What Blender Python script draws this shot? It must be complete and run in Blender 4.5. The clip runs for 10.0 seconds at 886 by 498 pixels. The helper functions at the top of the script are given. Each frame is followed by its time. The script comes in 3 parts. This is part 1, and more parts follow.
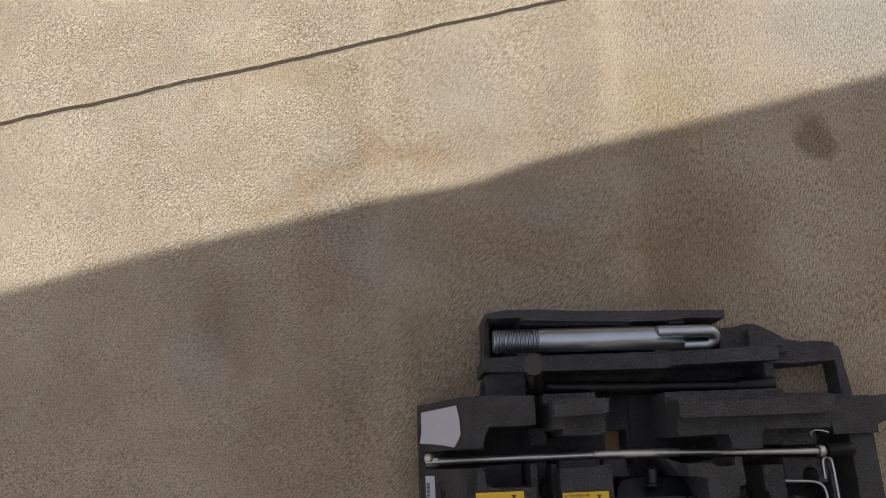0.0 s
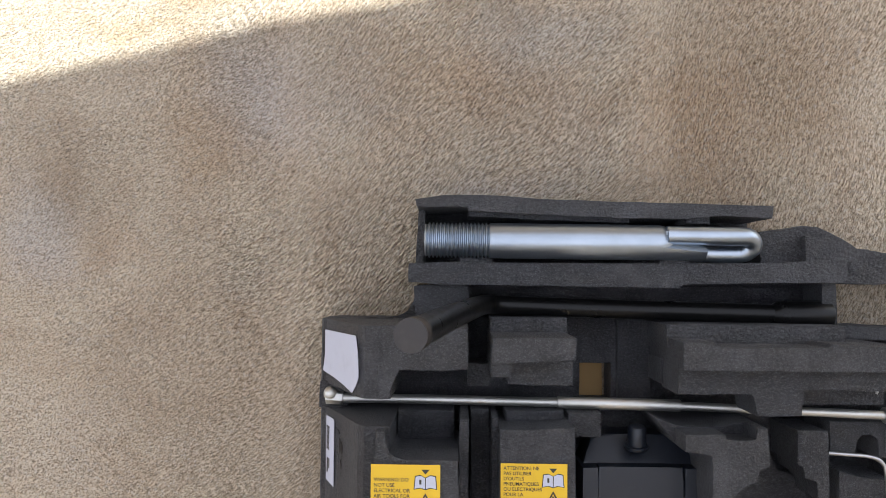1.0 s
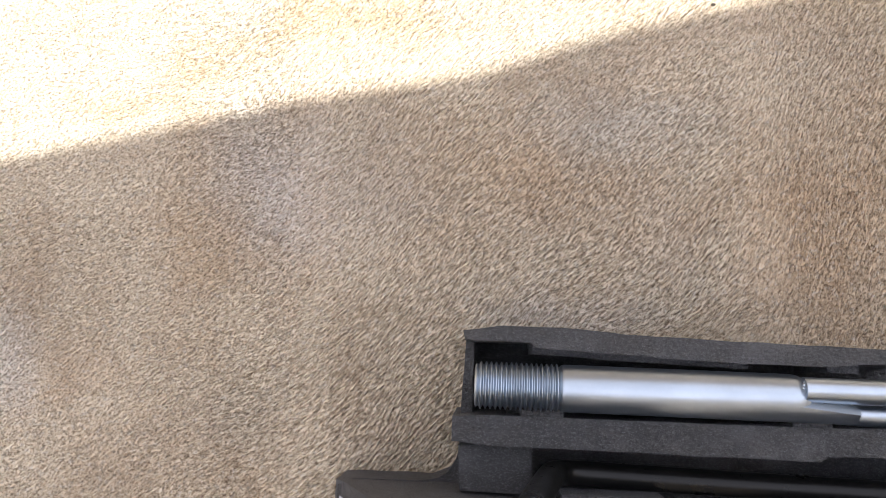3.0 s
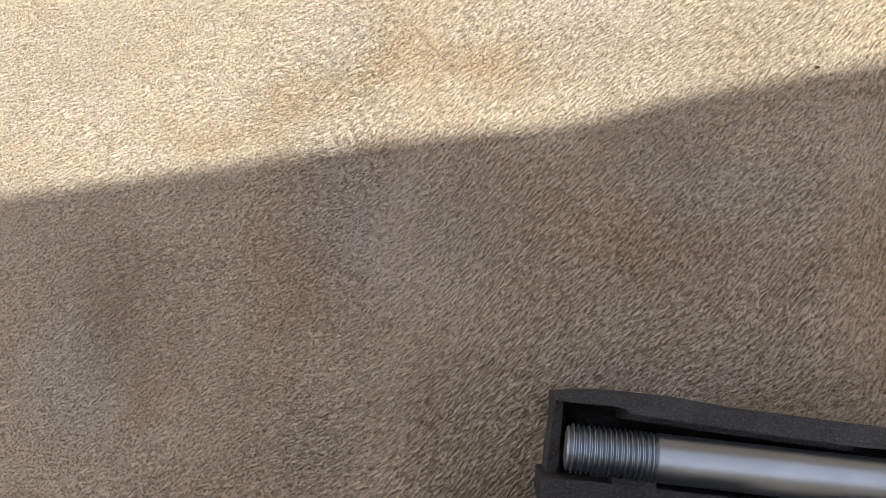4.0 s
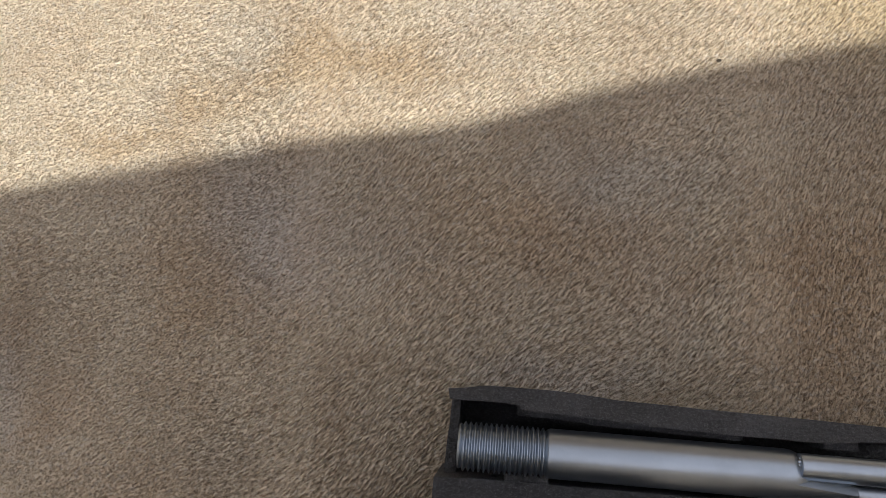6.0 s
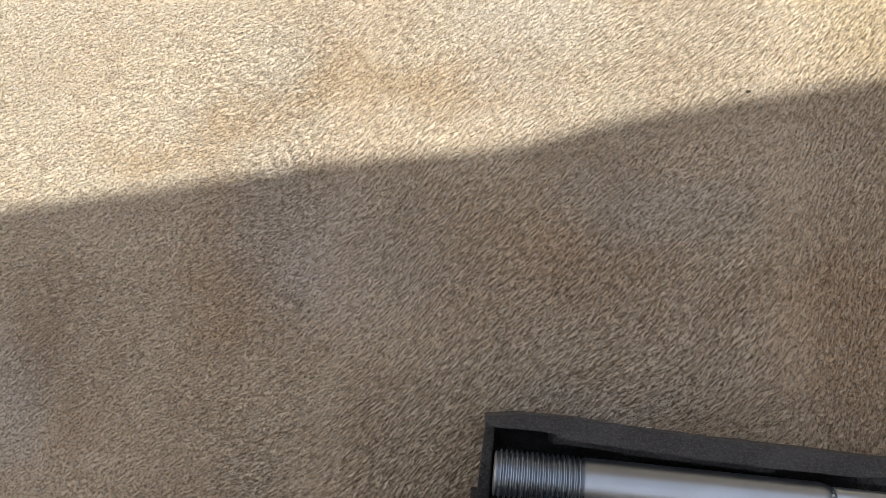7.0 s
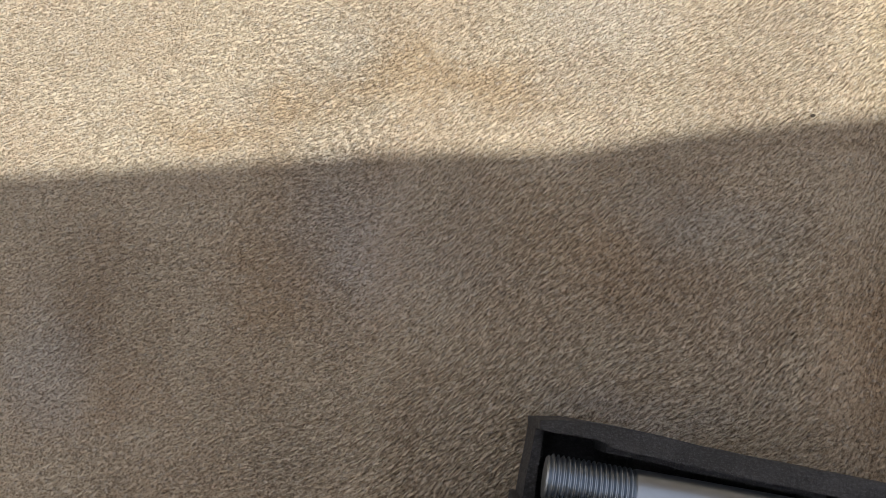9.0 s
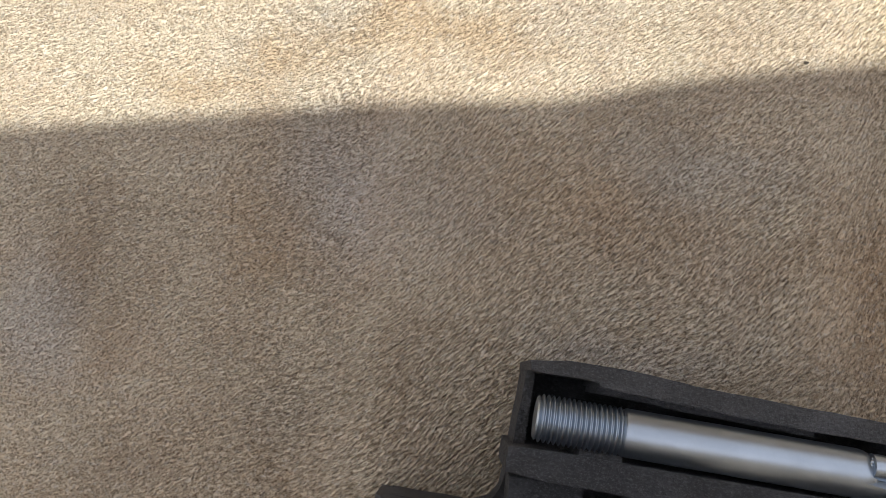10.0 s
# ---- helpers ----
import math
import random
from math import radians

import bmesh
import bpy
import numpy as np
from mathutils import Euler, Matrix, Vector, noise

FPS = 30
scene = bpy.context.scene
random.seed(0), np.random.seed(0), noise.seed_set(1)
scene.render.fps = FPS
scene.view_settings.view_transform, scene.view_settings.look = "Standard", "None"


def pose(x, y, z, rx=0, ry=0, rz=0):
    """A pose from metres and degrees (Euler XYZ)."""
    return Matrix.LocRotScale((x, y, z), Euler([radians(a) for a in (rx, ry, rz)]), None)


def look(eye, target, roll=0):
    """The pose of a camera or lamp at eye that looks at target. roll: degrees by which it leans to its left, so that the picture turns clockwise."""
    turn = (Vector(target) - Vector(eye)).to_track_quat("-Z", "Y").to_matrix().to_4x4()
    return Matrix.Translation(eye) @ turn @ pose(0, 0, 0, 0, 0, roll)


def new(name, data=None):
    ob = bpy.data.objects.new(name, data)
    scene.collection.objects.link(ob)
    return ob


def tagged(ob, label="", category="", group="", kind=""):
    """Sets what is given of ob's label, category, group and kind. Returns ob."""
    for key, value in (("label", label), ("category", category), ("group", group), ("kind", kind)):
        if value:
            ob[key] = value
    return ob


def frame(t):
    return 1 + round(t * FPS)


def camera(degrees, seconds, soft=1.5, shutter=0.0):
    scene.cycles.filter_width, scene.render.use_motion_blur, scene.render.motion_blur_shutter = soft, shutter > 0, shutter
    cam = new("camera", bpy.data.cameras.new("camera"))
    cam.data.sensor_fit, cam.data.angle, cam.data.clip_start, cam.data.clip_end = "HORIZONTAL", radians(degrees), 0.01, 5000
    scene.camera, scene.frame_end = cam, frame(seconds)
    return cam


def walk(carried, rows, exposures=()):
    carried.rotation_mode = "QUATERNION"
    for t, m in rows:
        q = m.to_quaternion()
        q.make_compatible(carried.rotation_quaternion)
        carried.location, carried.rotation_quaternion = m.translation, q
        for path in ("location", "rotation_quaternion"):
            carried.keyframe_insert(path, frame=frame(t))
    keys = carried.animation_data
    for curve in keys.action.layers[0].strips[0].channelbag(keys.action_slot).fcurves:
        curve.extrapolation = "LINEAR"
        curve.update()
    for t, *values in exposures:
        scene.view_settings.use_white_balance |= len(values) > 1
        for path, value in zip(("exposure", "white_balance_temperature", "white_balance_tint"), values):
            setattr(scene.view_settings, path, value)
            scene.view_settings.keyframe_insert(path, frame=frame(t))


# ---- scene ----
cam = camera(60.8, 10.0, soft=0.5)
PATH = [
    (0, (-0.0353, 0.0131, 0.7395), (16.24, -2.55, -2.28)),
    (0.2, (0.0215, 0.0241, 0.7025), (12.35, -0.35, 2.21)),
    (0.4, (0.0464, 0.0512, 0.6672), (9.11, 1.02, 4.26)),
    (0.5, (0.0511, 0.0704, 0.6485), (7.41, 1.17, 4.17)),
    (0.7, (0.0675, 0.0838, 0.6019), (5.54, 2.14, 2.70)),
    (1, (0.0654, 0.0969, 0.5368), (2.11, 1.19, 0.45)),
    (1.5, (0.0775, 0.0980, 0.5052), (0.50, 0.17, 0.36)),
    (2, (0.0639, 0.0915, 0.4824), (1.94, 0.11, 0.97)),
    (2.5, (0.0531, 0.1067, 0.4382), (5.37, 1.71, 0.85)),
    (3, (0.0482, 0.1319, 0.4277), (8.28, 3.08, 2.04)),
    (3.2, (0.0375, 0.1363, 0.4211), (9.39, 3.54, 2.94)),
    (4.3, (0.0147, 0.1454, 0.4368), (10.69, 4.87, 6.30)),
    (4.5, (0.0167, 0.1368, 0.4439), (11.03, 4.59, 6.39)),
    (5, (0.0374, 0.1335, 0.4302), (10.83, 4.31, 5.89)),
    (5.5, (0.0442, 0.1610, 0.4329), (10.83, 3.95, 4.81)),
    (5.7, (0.0576, 0.1537, 0.4237), (10.43, 3.84, 4.31)),
    (6.8, (0.0582, 0.1423, 0.4191), (10.49, 3.12, 4.68)),
    (7, (0.0359, 0.1542, 0.4269), (10.95, 2.90, 5.28)),
    (7.5, (0.0167, 0.1599, 0.4263), (11.54, 2.88, 7.09)),
    (8, (0.0147, 0.1562, 0.4351), (11.79, 2.51, 8.73)),
    (8.5, (0.0058, 0.1476, 0.4305), (11.60, 2.12, 9.64)),
    (9, (0.0032, 0.1504, 0.4268), (10.92, 1.77, 9.69)),
    (9.5, (0.0136, 0.1423, 0.4201), (10.02, 1.62, 9.54)),
    (10, (0.0100, 0.1334, 0.4231), (9.48, 1.74, 9.39)),
]
EXPOSURES = [
    (0.0, 0.66, 6500, 10), (0.5, 1.25, 6350, 9), (1.0, 1.95, 6150, 8), (1.5, 2.4, 6250, 9), (2.0, 2.45, 6300, 9), (2.5, 2.4, 6350, 11), (3.0, 2.25, 6350, 11),
    (3.2, 2.15, 6350, 11), (4.3, 1.0, 6550, 10), (5.0, 1.15, 6550, 10), (5.5, 0.88, 6650, 10), (7.0, 1.15, 6550, 9), (7.5, 0.8, 6700, 10),
    (8.0, 0.76, 6650, 10), (9.0, 0.85, 6600, 9), (9.5, 1.12, 6450, 8), (10.0, 1.28, 6450, 8),
]
walk(cam, [(t, pose(*eye, *turn)) for t, eye, turn in PATH], EXPOSURES)

# ---- sky, sun ----
SUN_HEIGHT, SHADE_DIR = radians(62), math.atan2(0.225, 0.943)
ALONG = Vector((math.cos(SHADE_DIR), math.sin(SHADE_DIR), 0))
ACROSS = Vector((-ALONG.y, ALONG.x, 0))
TO_SUN = -ACROSS * math.cos(SUN_HEIGHT) + Vector((0, 0, math.sin(SUN_HEIGHT)))

world = bpy.data.worlds.new("sky")
scene.world = world
world.use_nodes = True
sky = world.node_tree.nodes.new("ShaderNodeTexSky")
sky.sky_type, sky.sun_disc, sky.sun_elevation = "NISHITA", False, SUN_HEIGHT
sky.air_density, sky.dust_density, sky.ozone_density = 1.0, 0.2, 1.0
sky.sun_rotation = math.atan2(TO_SUN.x, TO_SUN.y)
world.node_tree.nodes["Background"].inputs[1].default_value = 0.15
haze = world.node_tree.nodes.new("ShaderNodeHueSaturation")
haze.inputs["Saturation"].default_value = 0.2
warm = world.node_tree.nodes.new("ShaderNodeMix")
warm.data_type, warm.blend_type = "RGBA", "MULTIPLY"
warm.inputs[0].default_value, warm.inputs[7].default_value = 1.0, (1.03, 0.985, 1.0, 1)
world.node_tree.links.new(sky.outputs[0], haze.inputs["Color"])
world.node_tree.links.new(haze.outputs[0], warm.inputs[6])
world.node_tree.links.new(warm.outputs[2], world.node_tree.nodes["Background"].inputs[0])
sun = bpy.data.lights.new("sun", "SUN")
sun.energy, sun.angle, sun.color = 2.75, radians(0.5), (1.0, 0.99, 0.93)
new("sun", sun).matrix_world = look(TO_SUN * 10, (0, 0, 0))


# ---- materials ----
class Mat:
    """A node material with short calls for its nodes."""

    def __init__(self, name, colour=(0.5, 0.5, 0.5), rough=0.6, metal=0.0, spec=0.5):
        self.m = bpy.data.materials.new(name)
        self.m.use_nodes = True
        self.t = self.m.node_tree
        self.b = self.t.nodes["Principled BSDF"]
        self.b.inputs["Base Color"].default_value = (*colour, 1)
        self.b.inputs["Roughness"].default_value = rough
        self.b.inputs["Metallic"].default_value = metal
        self.b.inputs["Specular IOR Level"].default_value = spec

    def put(self, socket, value):
        if hasattr(value, "is_output"):
            self.t.links.new(value, socket)
        elif hasattr(socket.default_value, "__len__") and len(socket.default_value) == 4 and len(value) == 3:
            socket.default_value = (*value, 1)
        else:
            socket.default_value = value

    def place(self):
        n = self.t.nodes.new("ShaderNodeTexCoord")
        return n.outputs["Object"]

    def mapping(self, vec, scale=(1, 1, 1), rot=0.0, loc=(0, 0, 0)):
        n = self.t.nodes.new("ShaderNodeMapping")
        n.vector_type = "POINT"
        self.put(n.inputs["Vector"], vec)
        n.inputs["Rotation"].default_value = (0, 0, radians(rot))
        n.inputs["Scale"].default_value = scale
        n.inputs["Location"].default_value = loc
        return n.outputs[0]

    def noise(self, vec, scale, detail=3.0, rough=0.55, distort=0.0, colour=False):
        n = self.t.nodes.new("ShaderNodeTexNoise")
        self.put(n.inputs["Vector"], vec)
        n.inputs["Scale"].default_value, n.inputs["Detail"].default_value = scale, detail
        n.inputs["Roughness"].default_value, n.inputs["Distortion"].default_value = rough, distort
        return n.outputs["Color" if colour else "Fac"]

    def cells(self, vec, scale, feature="F1"):
        n = self.t.nodes.new("ShaderNodeTexVoronoi")
        n.feature = feature
        self.put(n.inputs["Vector"], vec)
        n.inputs["Scale"].default_value = scale
        return n.outputs["Distance"]

    def ramp(self, fac, a, b):
        n = self.t.nodes.new("ShaderNodeMapRange")
        n.interpolation_type = "SMOOTHSTEP"
        self.put(n.inputs[0], fac)
        n.inputs[1].default_value, n.inputs[2].default_value = a, b
        return n.outputs[0]

    def math(self, op, a, b=0.0):
        n = self.t.nodes.new("ShaderNodeMath")
        n.operation = op
        self.put(n.inputs[0], a)
        self.put(n.inputs[1], b)
        return n.outputs[0]

    def vec(self, op, a, b):
        n = self.t.nodes.new("ShaderNodeVectorMath")
        n.operation = op
        self.put(n.inputs[0], a)
        self.put(n.inputs[1], b)
        return n.outputs["Value" if op in ("DISTANCE", "LENGTH") else "Vector"]

    def mix(self, fac, a, b, blend="MIX"):
        n = self.t.nodes.new("ShaderNodeMix")
        n.data_type, n.blend_type = "RGBA", blend
        self.put(n.inputs[0], fac)
        self.put(n.inputs[6], a)
        self.put(n.inputs[7], b)
        return n.outputs[2]

    def axis(self, vec, i):
        n = self.t.nodes.new("ShaderNodeSeparateXYZ")
        self.put(n.inputs[0], vec)
        return n.outputs[i]

    def blend(self, fac, a, b):
        n = self.t.nodes.new("ShaderNodeMix")
        self.put(n.inputs[0], fac)
        self.put(n.inputs[2], a)
        self.put(n.inputs[3], b)
        return n.outputs[0]

    def bump(self, height, strength=1.0, distance=0.001, after=None):
        n = self.t.nodes.new("ShaderNodeBump")
        self.put(n.inputs["Height"], height)
        n.inputs["Strength"].default_value, n.inputs["Distance"].default_value = strength, distance
        if after is not None:
            self.t.links.new(after, n.inputs["Normal"])
        return n.outputs[0]

    def set(self, **kw):
        for k, v in kw.items():
            self.put(self.b.inputs[{"colour": "Base Color", "rough": "Roughness", "normal": "Normal"}[k]], v)
        return self.m


def ground_material():
    """Weathered, hand-trowelled sandy screed: swirling fine grain, damp-grey, rusty and pale patches, crevice shade put
    into the colour.
    """
    k = Mat("sandy_screed", rough=0.9, spec=0.25)
    p = k.place()
    drift = k.noise(p, 3.2, 2.0, colour=True)
    warped = k.vec("ADD", p, k.vec("MULTIPLY", k.vec("SUBTRACT", drift, (0.5, 0.5, 0.5)), (0.07, 0.07, 0.0)))
    grain = []
    for turn, along, cross, loc in ((-36, 260, 680, 0), (-44, 180, 680, 4), (-66, 195, 680, 9)):
        q = k.mapping(k.mapping(warped, rot=turn), (along, cross, 1), loc=(loc, loc, 0))
        grain.append(k.noise(q, 1.0, 3.0, 0.62))
    east = k.ramp(k.axis(warped, 0), 0.17, 0.23)
    west = k.ramp(k.axis(warped, 0), -0.03, -0.09)
    stroke = k.blend(west, k.blend(east, grain[1], grain[2]), grain[0])
    combed = k.ramp(k.noise(k.mapping(p, loc=(2, 8, 0)), 6.0, 2.0), 0.36, 0.56)
    dots = k.blend(west, k.noise(k.mapping(k.mapping(warped, rot=-44), (520, 860, 1)), 1.0, 2.5, 0.65), k.noise(p, 720.0, 2.5, 0.65))
    dots = k.blend(east, dots, k.noise(k.mapping(k.mapping(warped, rot=-66), (520, 860, 1)), 1.0, 2.5, 0.65))
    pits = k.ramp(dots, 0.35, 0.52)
    grit = k.noise(p, 1300.0, 2.0, 0.6)
    lumps = k.noise(k.mapping(k.mapping(warped, rot=-45), (150, 300, 1)), 1.0, 2.0, 0.5)
    calm = k.ramp(k.axis(warped, 0), -0.07, -0.19)
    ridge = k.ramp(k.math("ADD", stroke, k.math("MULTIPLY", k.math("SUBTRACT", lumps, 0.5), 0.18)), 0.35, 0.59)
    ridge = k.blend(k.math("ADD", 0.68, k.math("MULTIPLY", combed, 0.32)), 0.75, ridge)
    relief = k.math("ADD", k.math("MULTIPLY", ridge, 0.9), k.math("ADD", k.math("MULTIPLY", grit, 0.35), k.math("ADD", k.math("MULTIPLY", pits, 0.9), k.math("MULTIPLY", lumps, 0.4))))
    broad = k.noise(p, 14.0, 4.0, 0.6, 0.8)
    base = k.mix(k.ramp(broad, 0.36, 0.66), (0.665, 0.57, 0.43), (0.62, 0.51, 0.375))
    base = k.mix(k.math("MULTIPLY", k.ramp(k.noise(k.mapping(p, loc=(4, 1, 0)), 7.0, 4.0, 0.65, 1.2), 0.52, 0.72), 0.3), base, (0.55, 0.50, 0.43))
    base = k.mix(k.math("MULTIPLY", k.ramp(k.noise(k.mapping(p, loc=(9, 5, 0)), 9.0, 5.0, 0.6, 1.6), 0.54, 0.68), 0.25), base, (0.47, 0.345, 0.225))
    wob = k.vec("ADD", p, k.vec("MULTIPLY", k.vec("SUBTRACT", k.noise(p, 24.0, 4.0, colour=True), (0.5, 0.5, 0.5)), (0.055, 0.055, 0.0)))

    def patch(col, x, y, r, soft, amount, base, sx=1.0, sy=1.0, rot=0.0):
        q = k.mapping(k.vec("SUBTRACT", wob, (x, y, 0.0)), (sx, sy, 0), rot=rot)
        d = k.vec("LENGTH", q, (0, 0, 0))
        return k.mix(k.math("MULTIPLY", k.math("SUBTRACT", 1.0, k.ramp(d, r - soft, r + soft)), amount), base, col)

    # damp grey and bluish blotches
    base = patch((0.55, 0.52, 0.50), -0.082, 0.228, 0.028, 0.028, 0.55, base, 1.0, 0.75, 20)
    base = patch((0.55, 0.51, 0.47), -0.03, 0.222, 0.030, 0.03, 0.3, base)
    base = patch((0.64, 0.62, 0.585), -0.238, 0.128, 0.026, 0.018, 0.5, base, 1.0, 0.75)
    base = patch((0.66, 0.62, 0.57), 0.09, 0.158, 0.016, 0.016, 0.5, base, 0.4, 1.4, 8)
    base = patch((0.52, 0.50, 0.45), 0.12, 0.268, 0.022, 0.02, 0.5, base, 0.5, 1.2, -30)
    # rust-brown smudges in the shade
    base = patch((0.40, 0.29, 0.19), -0.220, 0.166, 0.014, 0.016, 0.5, base, 1.0, 0.5, 30)
    base = patch((0.42, 0.31, 0.21), -0.190, 0.118, 0.014, 0.018, 0.5, base, 1.2, 0.6, 20)
    base = patch((0.49, 0.34, 0.20), -0.115, 0.185, 0.024, 0.026, 0.5, base)
    base = patch((0.45, 0.30, 0.17), 0.236, 0.208, 0.034, 0.034, 0.65, base, 1.0, 0.6, -20)
    base = patch((0.50, 0.345, 0.205), 0.06, 0.238, 0.030, 0.03, 0.4, base, 0.6, 1.2, 15)
    base = patch((0.42, 0.30, 0.18), 0.30, 0.240, 0.035, 0.035, 0.6, base, 1.0, 0.6, 25)
    base = patch((0.20, 0.14, 0.095), 0.42, 0.345, 0.022, 0.008, 0.65, base, 1.0, 0.8)
    # tan water mark that winds along the sunlit part, with bleached spots above it
    for x, y, turn, size in ((-0.172, 0.276, -30, 0.014), (-0.135, 0.298, -32, 0.013), (-0.097, 0.321, -26, 0.015), (-0.055, 0.335, -8, 0.016), (-0.010, 0.332, 16, 0.015), (0.026, 0.330, -24, 0.013), (0.056, 0.351, -40, 0.012)):
        base = patch((0.51, 0.38, 0.235), x, y, size, 0.011, 0.68, base, 0.45, 1.25, turn)
    base = patch((0.62, 0.58, 0.50), -0.108, 0.338, 0.020, 0.018, 0.4, base)
    base = patch((0.62, 0.58, 0.50), -0.16, 0.300, 0.014, 0.014, 0.4, base)
    base = patch((0.62, 0.585, 0.52), 0.045, 0.395, 0.035, 0.03, 0.45, base, 1.0, 0.5, 20)
    base = patch((0.64, 0.62, 0.57), 0.50, 0.49, 0.09, 0.06, 0.7, base, 0.8, 1.4)
    base = patch((0.64, 0.50, 0.28), 0.26, 0.388, 0.040, 0.04, 0.6, base)
    base = patch((0.50, 0.37, 0.22), -0.15, 0.43, 0.02, 0.02, 0.5, base, 0.35, 1.0, -10)
    # specks of rust, grey cement and pale sand
    speck = k.noise(k.mapping(p, loc=(3, 7, 0)), 330.0, 3.0, 0.65)
    base = k.mix(k.math("MULTIPLY", k.ramp(speck, 0.53, 0.66), 0.32), base, (0.50, 0.345, 0.215))
    base = k.mix(k.math("MULTIPLY", k.ramp(speck, 0.47, 0.34), 0.42), base, (0.53, 0.51, 0.475))
    # shade of the relief painted into the colour: hollows between ridges, then pits
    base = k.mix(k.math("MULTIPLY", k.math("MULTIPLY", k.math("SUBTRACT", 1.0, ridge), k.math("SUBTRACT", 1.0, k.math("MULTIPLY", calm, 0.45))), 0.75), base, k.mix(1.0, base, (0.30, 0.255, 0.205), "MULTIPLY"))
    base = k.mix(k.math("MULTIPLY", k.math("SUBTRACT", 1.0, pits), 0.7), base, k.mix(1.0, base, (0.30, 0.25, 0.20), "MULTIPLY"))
    base = k.mix(k.math("MULTIPLY", k.ramp(grit, 0.50, 0.66), 0.3), base, (0.74, 0.66, 0.54))
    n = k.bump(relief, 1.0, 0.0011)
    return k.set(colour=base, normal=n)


def foam_material():
    """Moulded bead foam, charcoal black, with scuffs."""
    k = Mat("black_bead_foam", rough=0.62, spec=0.75)
    p = k.place()
    beads = k.cells(p, 430.0)
    scuff = k.noise(p, 1500.0, 3.0, 0.7)
    lines = k.noise(k.mapping(p, (620, 1000, 900)), 1.0, 4.0, 0.75, 0.0)
    worn = k.ramp(k.noise(p, 38.0, 5.0, 0.65), 0.42, 0.68)
    col = k.mix(worn, (0.020, 0.0205, 0.024), (0.054, 0.055, 0.062))
    col = k.mix(k.math("MULTIPLY", k.ramp(lines, 0.46, 0.68), 0.75), col, (0.115, 0.117, 0.128))
    col = k.mix(k.math("MULTIPLY", k.ramp(scuff, 0.58, 0.68), 0.4), col, (0.28, 0.285, 0.30))
    h = k.math("ADD", k.math("MULTIPLY", beads, -0.9), k.math("ADD", k.math("MULTIPLY", lines, 1.0), k.math("MULTIPLY", scuff, 0.8)))
    return k.set(colour=col, normal=k.bump(h, 1.0, 0.0022), rough=k.math("ADD", 0.36, k.math("MULTIPLY", lines, 0.3)))


def metal_material(name, colour, rough, grain=0.05, metal=1.0):
    k = Mat(name, colour, rough, metal)
    p = k.place()
    cloud = k.noise(p, 60.0, 4.0, 0.6)
    fine = k.noise(k.mapping(p, (80, 900, 900)), 1.0, 2.0)
    dark = tuple(c * 0.9 for c in colour)
    return k.set(colour=k.mix(k.ramp(cloud, 0.35, 0.7), dark, colour), rough=k.math("ADD", rough - 0.04, k.math("MULTIPLY", fine, grain * 2)),
                 normal=k.bump(fine, 0.12, 0.0002))


def paint_material(name, colour, rough, chip=(0.1, 0.09, 0.08), amount=0.3, spec=0.5):
    k = Mat(name, colour, rough, 0.0, spec)
    p = k.place()
    cloud = k.noise(p, 75.0, 4.0, 0.65)
    fine = k.noise(p, 800.0, 3.0)
    return k.set(colour=k.mix(k.math("MULTIPLY", k.ramp(cloud, 0.52, 0.74), amount), colour, chip), rough=k.math("ADD", rough - 0.08, k.math("MULTIPLY", cloud, 0.2)),
                 normal=k.bump(fine, 0.2, 0.0003))


GROUND, FOAM = ground_material(), foam_material()
ZINC = metal_material("zinc_plated_steel", (0.38, 0.43, 0.49), 0.35)
STEEL = metal_material("bare_steel", (0.56, 0.555, 0.52), 0.46)
WIRE = metal_material("bright_wire", (0.45, 0.45, 0.46), 0.35)
BLACK = paint_material("black_enamel", (0.004, 0.004, 0.004), 0.28, (0.012, 0.010, 0.009), 0.3, 0.22)
CUT = paint_material("worn_black_end", (0.022, 0.018, 0.016), 0.55, (0.045, 0.038, 0.032), 0.6)
JACK = paint_material("blue_black_paint", (0.006, 0.0085, 0.0145), 0.42, (0.02, 0.023, 0.03))
PAPER = paint_material("white_paper", (0.47, 0.485, 0.56), 0.8, (0.41, 0.42, 0.49), 0.5)
YELLOW = paint_material("yellow_vinyl", (0.66, 0.42, 0.008), 0.5, (0.58, 0.36, 0.012), 0.5)
INK = paint_material("black_print", (0.03, 0.026, 0.015), 0.5)
HOLE_BROWN = paint_material("hole_backing_brown", (0.30, 0.19, 0.075), 0.8, (0.24, 0.15, 0.06), 0.6)
JOINT = paint_material("joint_dirt", (0.05, 0.038, 0.027), 0.95, (0.12, 0.09, 0.065), 0.7)
BROWN = paint_material("sky_blocker_brown", (0.15, 0.115, 0.085), 0.9, (0.10, 0.075, 0.055), 0.6)
PLASTER = paint_material("cream_bounce_plaster", (0.68, 0.62, 0.52), 0.9, (0.60, 0.54, 0.44), 0.6)


# ---- building helpers ----
def mesh(name, bm, material, smooth=None):
    bmesh.ops.recalc_face_normals(bm, faces=bm.faces)
    me = bpy.data.meshes.new(name)
    bm.to_mesh(me)
    bm.free()
    me.materials.append(material)
    if smooth:
        me.polygons.foreach_set("use_smooth", [True] * len(me.polygons))
        me.set_sharp_from_angle(angle=radians(smooth))
    return me


def part(name, bm, material, parent, label="", smooth=None):
    ob = new(name, mesh(name, bm, material, smooth))
    ob.parent = parent
    return tagged(ob, label)


